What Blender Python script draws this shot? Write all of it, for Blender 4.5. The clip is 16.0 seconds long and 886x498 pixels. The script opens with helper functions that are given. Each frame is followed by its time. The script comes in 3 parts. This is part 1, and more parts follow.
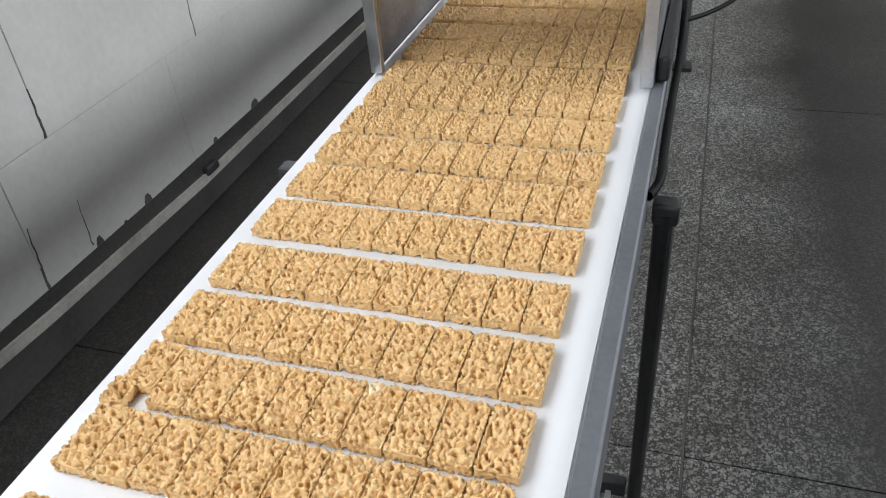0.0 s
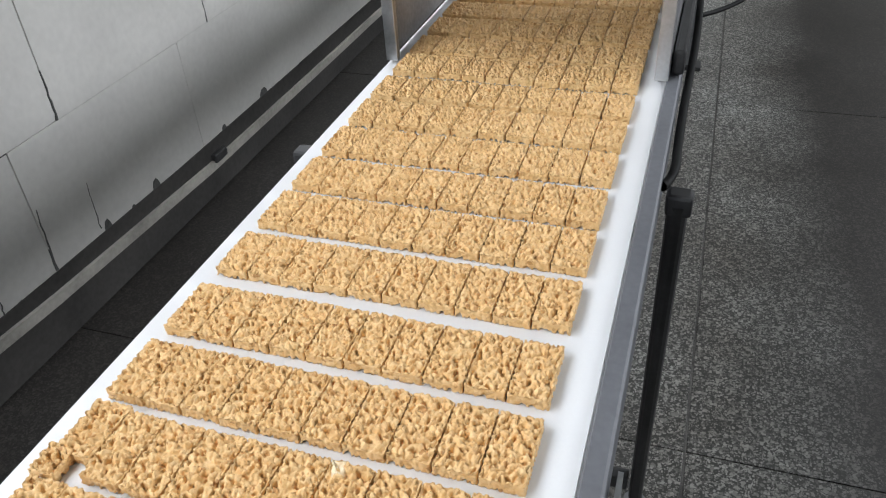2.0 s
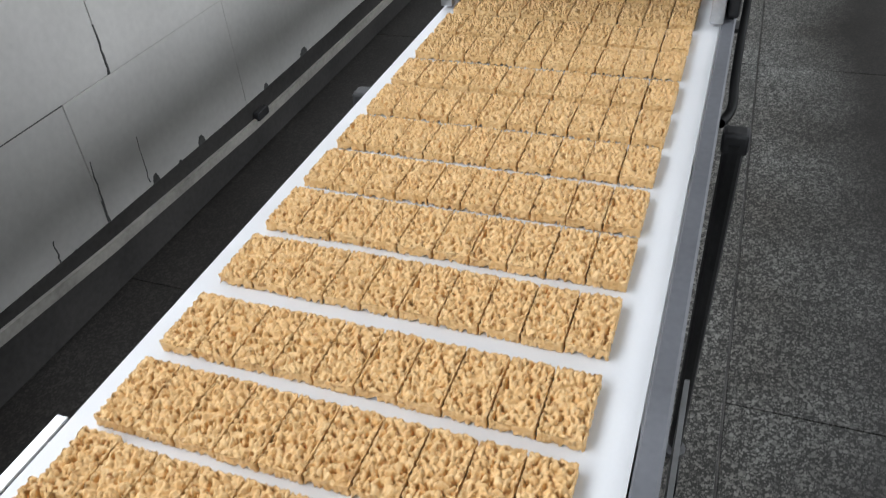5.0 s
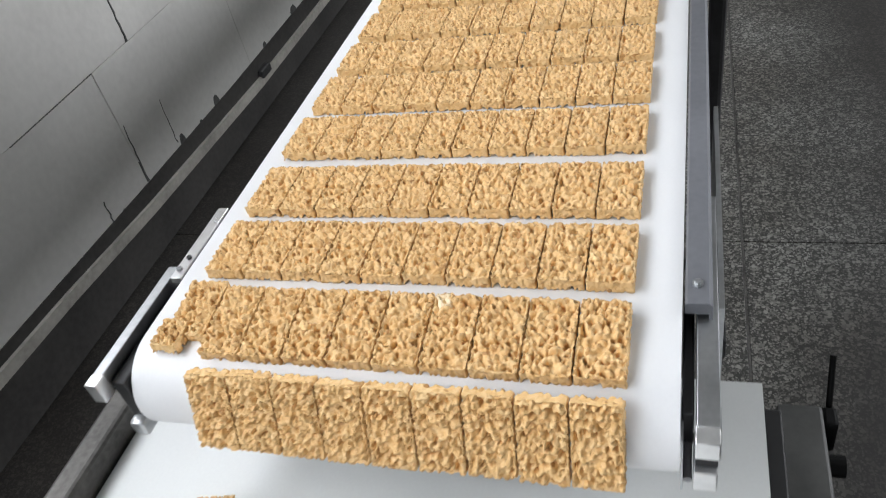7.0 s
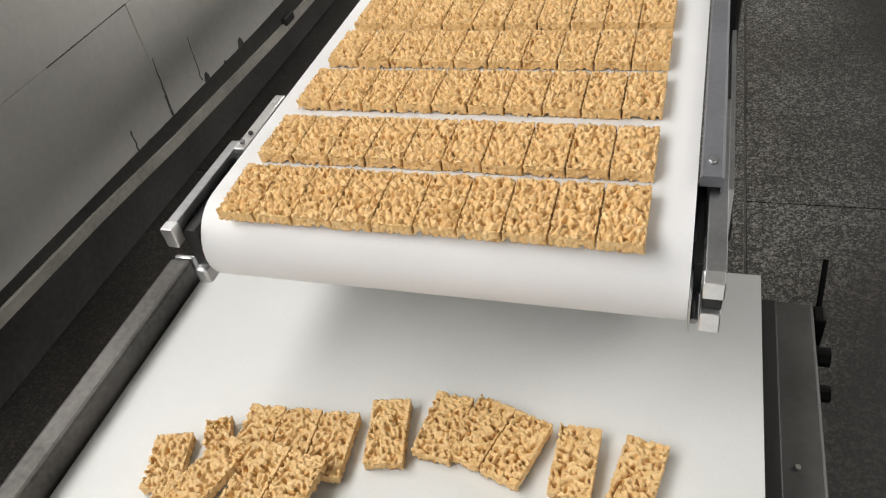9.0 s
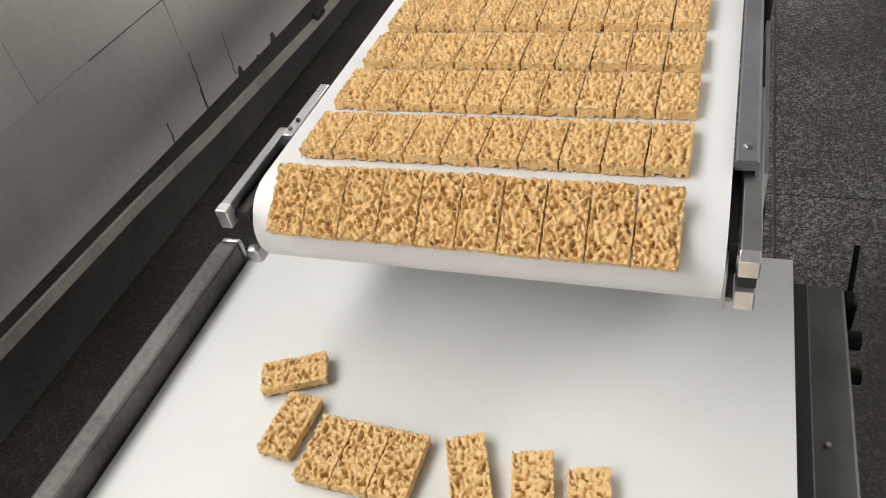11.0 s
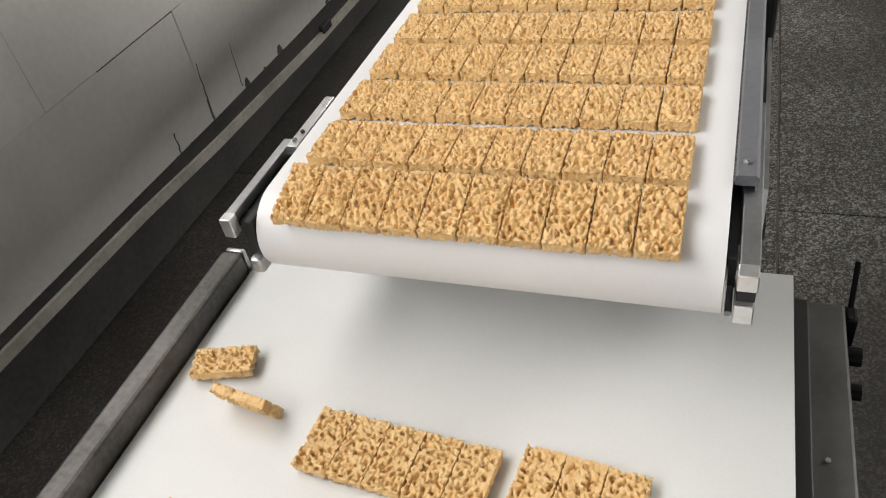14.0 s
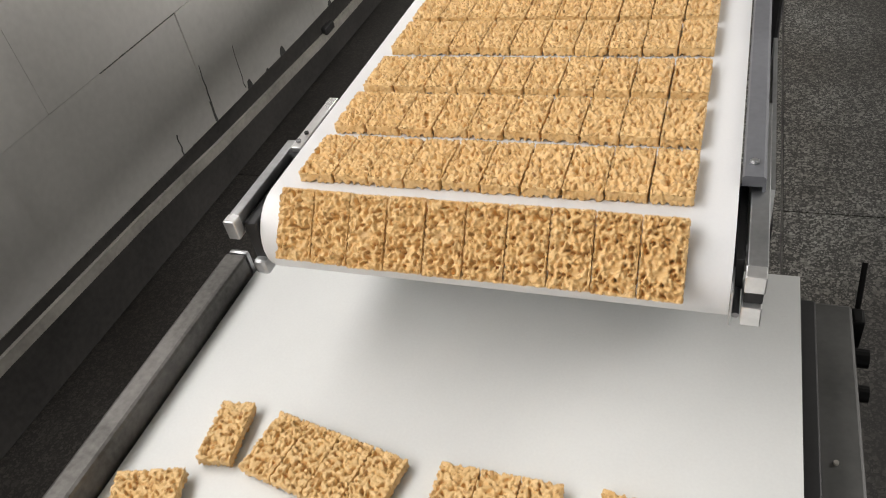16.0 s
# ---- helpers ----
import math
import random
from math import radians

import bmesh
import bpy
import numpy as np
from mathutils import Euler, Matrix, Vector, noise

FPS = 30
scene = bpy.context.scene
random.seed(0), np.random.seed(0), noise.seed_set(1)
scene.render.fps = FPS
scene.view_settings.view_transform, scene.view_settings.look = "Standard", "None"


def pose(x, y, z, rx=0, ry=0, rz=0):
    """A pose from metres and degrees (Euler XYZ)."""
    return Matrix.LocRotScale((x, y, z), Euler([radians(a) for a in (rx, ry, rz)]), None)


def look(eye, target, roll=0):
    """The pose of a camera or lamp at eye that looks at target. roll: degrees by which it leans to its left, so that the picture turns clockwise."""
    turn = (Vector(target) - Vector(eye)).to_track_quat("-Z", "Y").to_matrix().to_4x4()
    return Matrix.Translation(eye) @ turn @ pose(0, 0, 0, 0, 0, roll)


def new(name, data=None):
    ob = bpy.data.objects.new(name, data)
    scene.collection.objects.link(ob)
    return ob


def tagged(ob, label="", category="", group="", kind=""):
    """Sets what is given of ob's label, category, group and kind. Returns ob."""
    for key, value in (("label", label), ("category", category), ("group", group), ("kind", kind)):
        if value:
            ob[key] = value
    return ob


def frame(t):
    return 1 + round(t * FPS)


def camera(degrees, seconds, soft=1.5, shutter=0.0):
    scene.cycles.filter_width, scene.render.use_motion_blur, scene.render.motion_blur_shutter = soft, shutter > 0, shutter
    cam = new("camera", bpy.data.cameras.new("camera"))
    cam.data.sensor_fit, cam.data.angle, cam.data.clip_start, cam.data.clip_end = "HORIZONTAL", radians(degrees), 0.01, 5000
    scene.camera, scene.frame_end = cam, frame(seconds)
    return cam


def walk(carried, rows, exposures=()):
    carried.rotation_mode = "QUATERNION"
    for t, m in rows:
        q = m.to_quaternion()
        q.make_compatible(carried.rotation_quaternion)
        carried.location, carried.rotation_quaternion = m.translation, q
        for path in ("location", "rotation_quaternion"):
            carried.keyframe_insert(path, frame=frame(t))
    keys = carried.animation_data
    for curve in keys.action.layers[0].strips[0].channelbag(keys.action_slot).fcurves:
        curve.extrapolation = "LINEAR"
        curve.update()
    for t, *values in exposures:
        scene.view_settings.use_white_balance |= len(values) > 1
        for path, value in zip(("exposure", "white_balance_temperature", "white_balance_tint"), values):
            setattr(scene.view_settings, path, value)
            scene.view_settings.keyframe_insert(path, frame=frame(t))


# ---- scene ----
cam = camera(59.6, 16.0, soft=1.1, shutter=0.5)
PATH = [
    (0, (0.304, 0.011, 1.581), (-0.254, 1.533, 0.409), -5.2),
    (0.5, (0.299, 0.002, 1.58), (-0.246, 1.527, 0.407), -4.8),
    (1, (0.294, -0.007, 1.582), (-0.248, 1.521, 0.411), -4.4),
    (1.5, (0.3, -0.01, 1.58), (-0.249, 1.514, 0.408), -4.4),
    (2, (0.291, -0.008, 1.574), (-0.268, 1.507, 0.395), -3.9),
    (2.5, (0.282, -0.01, 1.57), (-0.27, 1.504, 0.386), -2.9),
    (3, (0.274, -0.017, 1.574), (-0.309, 1.489, 0.393), -3.3),
    (5.5, (0.263, -0.139, 1.534), (-0.366, 1.265, 0.256), -6.2),
    (6, (0.306, -0.228, 1.509), (-0.464, 1.061, 0.188), -12.4),
    (6.5, (0.288, -0.285, 1.507), (-0.4, 1.092, 0.23), -12.3),
    (7, (0.245, -0.37, 1.501), (-0.353, 1.047, 0.222), -14.1),
    (7.5, (0.239, -0.423, 1.509), (-0.319, 1.035, 0.259), -12.4),
    (8, (0.231, -0.437, 1.503), (-0.36, 1.026, 0.274), -10.8),
    (8.5, (0.236, -0.477, 1.484), (-0.348, 0.914, 0.172), -10.8),
    (11, (0.227, -0.551, 1.498), (-0.417, 0.808, 0.18), -12.1),
    (11.5, (0.227, -0.552, 1.5), (-0.426, 0.815, 0.194), -12.0),
    (12, (0.226, -0.554, 1.499), (-0.429, 0.811, 0.192), -11.7),
    (12.5, (0.227, -0.552, 1.499), (-0.428, 0.817, 0.196), -11.7),
    (13, (0.225, -0.553, 1.498), (-0.431, 0.816, 0.197), -11.6),
    (13.5, (0.227, -0.553, 1.501), (-0.435, 0.822, 0.208), -11.6),
    (14, (0.232, -0.555, 1.5), (-0.426, 0.823, 0.209), -11.6),
    (14.5, (0.232, -0.556, 1.498), (-0.412, 0.825, 0.202), -11.2),
    (15, (0.227, -0.558, 1.499), (-0.435, 0.816, 0.206), -11.4),
    (15.5, (0.229, -0.557, 1.499), (-0.434, 0.821, 0.21), -11.7),
    (16, (0.228, -0.553, 1.498), (-0.436, 0.826, 0.21), -11.8),
]
walk(cam, [(t, look(eye, target, roll)) for t, eye, target, roll in PATH],
     exposures=[(0.0, -0.13, 5940, 9), (3.2, -0.13, 5940, 9), (5.3, -0.30, 5880, 9), (6.6, -0.30, 5950, 9), (7.5, -0.16, 6200, 10), (8.3, -0.34, 6580, 10), (16.0, -0.36, 6640, 11)])

# ---- light ----
world = bpy.data.worlds.new("world")
scene.world = world
world.use_nodes = True
wn = world.node_tree
sky = wn.nodes.new("ShaderNodeTexSky")
sky.sky_type, sky.sun_disc = "NISHITA", False
sky.sun_elevation, sky.sun_rotation = radians(40), radians(-80)
wn.links.new(sky.outputs[0], wn.nodes["Background"].inputs[0])
wn.nodes["Background"].inputs[1].default_value = 0.1


def window_light(name, at, to, wide, high, watts, colour):
    lamp = bpy.data.lights.new(name, "AREA")
    lamp.shape, lamp.size, lamp.size_y, lamp.energy, lamp.color = "RECTANGLE", wide, high, watts, colour
    ob = new(name, lamp)
    ob.matrix_world = look(at, to)
    return ob


WALL = -1.44                                            # face of the block wall
X1, Y0, Y1, TOP = 5.2, -6.5, 9.0, 4.2                   # the other walls and the ceiling
WIN_Y0, WIN_Y1, WIN_Z0, WIN_Z1 = -2.9, 1.3, 2.15, 3.6  # window in the block wall
NEAR_X0, NEAR_X1, NEAR_Z0, NEAR_Z1 = -1.2, 2.8, 1.2, 3.1   # window in the near wall
WY, WZ, NX, NZ = (WIN_Y0 + WIN_Y1) / 2, (WIN_Z0 + WIN_Z1) / 2, (NEAR_X0 + NEAR_X1) / 2, (NEAR_Z0 + NEAR_Z1) / 2
window_light("daylight", (WALL - 0.1, WY, WZ), (1.0, WY + 0.5, 0.9), WIN_Y1 - WIN_Y0, WIN_Z1 - WIN_Z0, 155, (1.0, 0.98, 0.95))
window_light("daylight_near", (NX, Y0 - 0.1, NZ), (NX, 0, NZ - 0.5), NEAR_X1 - NEAR_X0, NEAR_Z1 - NEAR_Z0, 90, (1.0, 0.97, 0.94))
FAR_Y0, FAR_Y1 = 2.6, 5.6                               # second window in the block wall
window_light("daylight_far", (WALL - 0.1, (FAR_Y0 + FAR_Y1) / 2, WZ), (0.8, 3.0, 0.4), FAR_Y1 - FAR_Y0, WIN_Z1 - WIN_Z0, 65, (1.0, 0.98, 0.95))
RIGHT_Z0, RIGHT_Z1 = 2.6, 3.9                          # high window in the opposite wall
window_light("daylight_right", (X1 + 0.1, 4.4, (RIGHT_Z0 + RIGHT_Z1) / 2), (-1.0, 3.6, 0.8), 4.0, RIGHT_Z1 - RIGHT_Z0, 400, (1.0, 0.975, 0.94))

# ---- materials ----
MATS = {}


def material(name, colour, rough=0.5, metal=0.0, vary=0.12, grain=120.0, stain=6.0, bump=0.15, depth=0.001, coat=0.0, dark=None):
    """A surface with fine grain and broader stains, both in real-world size."""
    m = bpy.data.materials.new(name)
    m.use_nodes = True
    t = m.node_tree
    b = t.nodes["Principled BSDF"]
    geo = t.nodes.new("ShaderNodeTexCoord")
    n1 = t.nodes.new("ShaderNodeTexNoise")
    n1.inputs["Scale"].default_value, n1.inputs["Detail"].default_value = grain, 6
    n2 = t.nodes.new("ShaderNodeTexNoise")
    n2.inputs["Scale"].default_value, n2.inputs["Detail"].default_value = stain, 5
    for n in (n1, n2):
        t.links.new(geo.outputs["Object"], n.inputs["Vector"])
    mix = t.nodes.new("ShaderNodeMath")
    mix.operation = "MULTIPLY_ADD"
    t.links.new(n1.outputs[0], mix.inputs[0])
    mix.inputs[1].default_value = 0.5
    t.links.new(n2.outputs[0], mix.inputs[2])
    ramp = t.nodes.new("ShaderNodeValToRGB")
    ramp.color_ramp.elements[0].position, ramp.color_ramp.elements[1].position = 0.45, 1.05
    low = dark or tuple(c * (1 - 2 * vary) for c in colour)
    ramp.color_ramp.elements[0].color = (*low, 1)
    ramp.color_ramp.elements[1].color = (*[min(1, c * (1 + vary)) for c in colour], 1)
    t.links.new(mix.outputs[0], ramp.inputs[0])
    t.links.new(ramp.outputs[0], b.inputs["Base Color"])
    rr = t.nodes.new("ShaderNodeMapRange")
    rr.inputs["To Min"].default_value, rr.inputs["To Max"].default_value = max(0.02, rough - 0.12), min(1, rough + 0.12)
    t.links.new(n2.outputs[0], rr.inputs[0])
    t.links.new(rr.outputs[0], b.inputs["Roughness"])
    b.inputs["Metallic"].default_value = metal
    b.inputs["Coat Weight"].default_value = coat
    bp = t.nodes.new("ShaderNodeBump")
    bp.inputs["Strength"].default_value, bp.inputs["Distance"].default_value = bump, depth
    t.links.new(n1.outputs[0], bp.inputs["Height"])
    t.links.new(bp.outputs[0], b.inputs["Normal"])
    MATS[name] = m
    return m


belt_white = material("belt_white", (0.71, 0.715, 0.725), 0.38, vary=0.02, grain=300, stain=9, bump=0.06, depth=0.0004)
belt_cream = material("belt_cream", (0.70, 0.71, 0.70), 0.36, vary=0.03, grain=300, stain=7, bump=0.06, depth=0.0004)
steel = material("steel", (0.50, 0.51, 0.52), 0.36, 1.0, vary=0.12, grain=160, stain=14, bump=0.1, depth=0.0004)
steel_bright = material("steel_bright", (0.78, 0.78, 0.78), 0.30, 0.9, vary=0.08, grain=160, stain=14, bump=0.08, depth=0.0003)
steel_dull = material("steel_dull", (0.30, 0.30, 0.31), 0.48, 1.0, vary=0.2, grain=120, stain=9, bump=0.15, depth=0.0005)
steel_worn = material("steel_worn", (0.17, 0.163, 0.155), 0.55, 0.9, vary=0.3, grain=120, stain=8, bump=0.15, depth=0.0005)
steel_dark = material("steel_dark", (0.075, 0.070, 0.064), 0.6, 0.5, vary=0.25, grain=120, stain=8, bump=0.15, depth=0.0005)
frame_grey = material("frame_grey", (0.085, 0.085, 0.082), 0.5, vary=0.2, grain=90, stain=8, bump=0.15)
paint_dark = material("paint_dark", (0.035, 0.035, 0.036), 0.45, vary=0.25, grain=90, stain=8, bump=0.15)
rail_grey = material("rail_grey", (0.15, 0.155, 0.17), 0.55, 0.25, vary=0.12, grain=120, stain=9, bump=0.1, depth=0.0004)
black_rubber = material("black_rubber", (0.012, 0.012, 0.013), 0.5, vary=0.2, grain=150, bump=0.1)
cable_black = material("cable_black", (0.004, 0.004, 0.004), 0.65, vary=0.2, grain=150, bump=0.05)
block_paint = material("block_paint", (0.60, 0.587, 0.56), 0.75, vary=0.07, grain=45, stain=2.2, bump=0.25, depth=0.002)
wall_paint = material("wall_paint", (0.42, 0.42, 0.405), 0.8, vary=0.07, grain=40, stain=2, bump=0.2, depth=0.002)
mortar = material("mortar", (0.10, 0.10, 0.095), 0.9, vary=0.3, grain=80, stain=5, bump=0.5, depth=0.002)
foot_dark = material("foot_dark", (0.046, 0.043, 0.040), 0.7, vary=0.3, grain=50, stain=4, bump=0.3, depth=0.002)
strip_pale = material("strip_pale", (0.40, 0.38, 0.34), 0.6, vary=0.2, grain=60, stain=5, bump=0.2)
glass_frame = material("glass_frame", (0.7, 0.7, 0.7), 0.5, vary=0.05)


def terrazzo():
    """Dark cement with pale stone chips of two sizes, polished and worn. A lit lane is painted in."""
    m = bpy.data.materials.new("terrazzo")
    m.use_nodes = True
    t = m.node_tree
    b = t.nodes["Principled BSDF"]
    geo = t.nodes.new("ShaderNodeTexCoord")
    v = t.nodes.new("ShaderNodeTexVoronoi")
    v.inputs["Scale"].default_value = 115
    v2 = t.nodes.new("ShaderNodeTexVoronoi")
    v2.inputs["Scale"].default_value = 210
    warp = t.nodes.new("ShaderNodeTexNoise")
    warp.inputs["Scale"].default_value = 60
    add = t.nodes.new("ShaderNodeVectorMath")
    add.operation = "MULTIPLY_ADD"
    t.links.new(geo.outputs["Object"], warp.inputs["Vector"])
    t.links.new(warp.outputs["Color"], add.inputs[0])
    add.inputs[1].default_value = (0.012, 0.012, 0.012)
    t.links.new(geo.outputs["Object"], add.inputs[2])
    big = t.nodes.new("ShaderNodeTexNoise")
    big.inputs["Scale"].default_value, big.inputs["Detail"].default_value = 1.7, 6
    t.links.new(geo.outputs["Object"], big.inputs["Vector"])
    out = None
    ramps = []
    for vor, lo, hi in ((v, 0.28, 0.36), (v2, 0.30, 0.42)):
        t.links.new(add.outputs[0], vor.inputs["Vector"])
        sep = t.nodes.new("ShaderNodeSeparateColor")
        t.links.new(vor.outputs["Color"], sep.inputs[0])
        thr = t.nodes.new("ShaderNodeMath")      # chip size differs from cell to cell
        thr.operation = "MULTIPLY"
        t.links.new(sep.outputs[0], thr.inputs[0])
        thr.inputs[1].default_value = 0.78
        less = t.nodes.new("ShaderNodeMath")
        less.operation = "LESS_THAN"
        t.links.new(vor.outputs["Distance"], less.inputs[0])
        t.links.new(thr.outputs[0], less.inputs[1])
        tone = t.nodes.new("ShaderNodeMath")
        tone.operation = "MULTIPLY"
        t.links.new(less.outputs[0], tone.inputs[0])
        t.links.new(sep.outputs[1], tone.inputs[1])
        ramps.append(tone)
    mx = t.nodes.new("ShaderNodeMath")
    mx.operation = "MAXIMUM"
    t.links.new(ramps[0].outputs[0], mx.inputs[0])
    t.links.new(ramps[1].outputs[0], mx.inputs[1])
    # light beside the machine and shade around it are painted into the chip colours
    def calc(op, a, b_=None, c_=None):
        node = t.nodes.new("ShaderNodeMath")
        node.operation, node.use_clamp = op, False
        for i, x in enumerate((a, b_, c_)):
            if x is None:
                continue
            if isinstance(x, float):
                node.inputs[i].default_value = x
            else:
                t.links.new(x, node.inputs[i])
        return node.outputs[0]
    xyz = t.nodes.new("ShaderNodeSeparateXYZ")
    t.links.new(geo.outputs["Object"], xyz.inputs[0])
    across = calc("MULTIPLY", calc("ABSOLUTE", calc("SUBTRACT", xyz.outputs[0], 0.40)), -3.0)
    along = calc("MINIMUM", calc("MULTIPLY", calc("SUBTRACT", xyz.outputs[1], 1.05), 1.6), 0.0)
    lit_mask = calc("ADD", calc("ADD", across, along), calc("MULTIPLY_ADD", big.outputs[0], 1.2, 0.62))
    lit_lane = t.nodes.new("ShaderNodeMapRange")
    lit_lane.inputs["From Min"].default_value, lit_lane.inputs["From Max"].default_value = -0.1, 0.95
    lit_lane.inputs["To Min"].default_value, lit_lane.inputs["To Max"].default_value = 0.0, 1.0
    t.links.new(lit_mask, lit_lane.inputs[0])
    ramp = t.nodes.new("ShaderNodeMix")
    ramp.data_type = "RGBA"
    # dark tones for the shaded floor, bright ones for the lit strip
    shade_ramp, lit_ramp = t.nodes.new("ShaderNodeValToRGB"), t.nodes.new("ShaderNodeValToRGB")
    shade_ramp.color_ramp.elements[0].color, shade_ramp.color_ramp.elements[1].color = (0.0155, 0.0138, 0.0125, 1), (0.058, 0.053, 0.047, 1)
    lit_ramp.color_ramp.elements[0].color, lit_ramp.color_ramp.elements[1].color = (0.048, 0.048, 0.044, 1), (0.40, 0.40, 0.375, 1)
    for node, k in ((shade_ramp, 6), (lit_ramp, 7)):
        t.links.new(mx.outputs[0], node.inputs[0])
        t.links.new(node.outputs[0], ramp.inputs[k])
    t.links.new(lit_lane.outputs[0], ramp.inputs[0])
    dirt = t.nodes.new("ShaderNodeMix")
    dirt.data_type, dirt.blend_type = "RGBA", "MULTIPLY"
    dirt.inputs[0].default_value = 1.0
    dr = t.nodes.new("ShaderNodeValToRGB")
    dr.color_ramp.elements[0].position, dr.color_ramp.elements[1].position = 0.3, 0.65
    dr.color_ramp.elements[0].color = (0.50, 0.46, 0.42, 1)
    t.links.new(big.outputs[0], dr.inputs[0])
    t.links.new(ramp.outputs[2], dirt.inputs[6])
    t.links.new(dr.outputs[0], dirt.inputs[7])
    t.links.new(dirt.outputs[2], b.inputs["Base Color"])
    b.inputs["Roughness"].default_value = 0.55
    return m


def cereal(name, base, pale, toast):
    """Puffed grains bound in syrup: each grain its own tone, a few toasted specks, a slight sheen."""
    m = bpy.data.materials.new(name)
    m.use_nodes = True
    t = m.node_tree
    b = t.nodes["Principled BSDF"]
    geo = t.nodes.new("ShaderNodeTexCoord")
    info = t.nodes.new("ShaderNodeObjectInfo")
    shift = t.nodes.new("ShaderNodeVectorMath")
    shift.operation = "ADD"
    t.links.new(geo.outputs["Object"], shift.inputs[0])
    t.links.new(info.outputs["Random"], shift.inputs[1])
    v = t.nodes.new("ShaderNodeTexVoronoi")
    v.inputs["Scale"].default_value = 210
    t.links.new(shift.outputs[0], v.inputs["Vector"])
    sep = t.nodes.new("ShaderNodeSeparateColor")
    t.links.new(v.outputs["Color"], sep.inputs[0])
    n = t.nodes.new("ShaderNodeTexNoise")
    n.inputs["Scale"].default_value, n.inputs["Detail"].default_value = 45, 4
    t.links.new(shift.outputs[0], n.inputs["Vector"])
    ramp = t.nodes.new("ShaderNodeValToRGB")
    e = ramp.color_ramp.elements
    e[0].position, e[0].color = 0.0, (*toast, 1)
    e[1].position, e[1].color = 1.0, (*pale, 1)
    k = e.new(0.08)
    k.color = (*base, 1)
    t.links.new(sep.outputs[0], ramp.inputs[0])
    mix = t.nodes.new("ShaderNodeMix")
    mix.data_type = "RGBA"
    mr = t.nodes.new("ShaderNodeMapRange")
    mr.inputs["From Min"].default_value, mr.inputs["From Max"].default_value = 0.45, 0.8
    mr.inputs["To Max"].default_value = 0.6
    t.links.new(n.outputs[0], mr.inputs[0])
    t.links.new(mr.outputs[0], mix.inputs[0])
    t.links.new(ramp.outputs[0], mix.inputs[6])
    mix.inputs[7].default_value = (*base, 1)
    t.links.new(mix.outputs[2], b.inputs["Base Color"])
    b.inputs["Roughness"].default_value = 0.5
    b.inputs["Subsurface Weight"].default_value = 0.0
    n3 = t.nodes.new("ShaderNodeTexNoise")
    n3.inputs["Scale"].default_value, n3.inputs["Detail"].default_value = 420, 3
    t.links.new(shift.outputs[0], n3.inputs["Vector"])
    bp = t.nodes.new("ShaderNodeBump")
    bp.inputs["Strength"].default_value, bp.inputs["Distance"].default_value = 0.5, 0.001
    t.links.new(n3.outputs[0], bp.inputs["Height"])
    vd = t.nodes.new("ShaderNodeTexVoronoi")       # the single puffed grains
    vd.feature, vd.inputs["Scale"].default_value = "SMOOTH_F1", 230
    vd.inputs["Smoothness"].default_value = 0.25
    t.links.new(shift.outputs[0], vd.inputs["Vector"])
    b2 = t.nodes.new("ShaderNodeBump")
    b2.invert = True
    b2.inputs["Strength"].default_value, b2.inputs["Distance"].default_value = 0.6, 0.0016
    t.links.new(vd.outputs["Distance"], b2.inputs["Height"])
    t.links.new(bp.outputs[0], b2.inputs["Normal"])
    t.links.new(b2.outputs[0], b.inputs["Normal"])
    return m


cable_black.node_tree.nodes["Principled BSDF"].inputs["Specular IOR Level"].default_value = 0.15
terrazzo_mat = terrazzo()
cereal_mat = cereal("puffed_cereal", (0.69, 0.432, 0.172), (0.80, 0.56, 0.275), (0.42, 0.21, 0.062))


# ---- mesh helpers ----
def add_box(bm, x0, x1, y0, y1, z0, z1, bevel=0.0):
    vs = [bm.verts.new(p) for p in ((x0, y0, z0), (x1, y0, z0), (x1, y1, z0), (x0, y1, z0), (x0, y0, z1), (x1, y0, z1), (x1, y1, z1), (x0, y1, z1))]
    fs = [bm.faces.new([vs[i] for i in f]) for f in ((3, 2, 1, 0), (4, 5, 6, 7), (0, 1, 5, 4), (1, 2, 6, 5), (2, 3, 7, 6), (3, 0, 4, 7))]
    if bevel:
        es = list({e for f in fs for e in f.edges})
        bmesh.ops.bevel(bm, geom=es, offset=bevel, segments=2, affect="EDGES", profile=0.5)
    return bm


def box(*a, bevel=0.0):
    return add_box(bmesh.new(), *a, bevel=bevel)


def add_rod(bm, a, b, r, n=16, r2=None):
    a, b = Vector(a), Vector(b)
    m = Matrix.Translation((a + b) / 2) @ (b - a).to_track_quat("Z", "Y").to_matrix().to_4x4()
    bmesh.ops.create_cone(bm, cap_ends=True, segments=n, radius1=r, radius2=r if r2 is None else r2, depth=(b - a).length, matrix=m)
    return bm


def rod(a, b, r, n=16, r2=None):
    return add_rod(bmesh.new(), a, b, r, n, r2)


def prism(outline, axis, a, b):
    """Extrude a closed outline of (u, v) along an axis from a to b: axis 'x' takes (y, z), 'y' takes (x, z)."""
    bm = bmesh.new()
    put = (lambda p, s: (s, p[0], p[1])) if axis == "x" else (lambda p, s: (p[0], s, p[1]))
    ra, rb = [bm.verts.new(put(p, a)) for p in outline], [bm.verts.new(put(p, b)) for p in outline]
    k = len(outline)
    for i in range(k):
        bm.faces.new((ra[i], ra[(i + 1) % k], rb[(i + 1) % k], rb[i]))
    bm.faces.new(ra[::-1])
    bm.faces.new(rb)
    bmesh.ops.recalc_face_normals(bm, faces=bm.faces)
    return bm


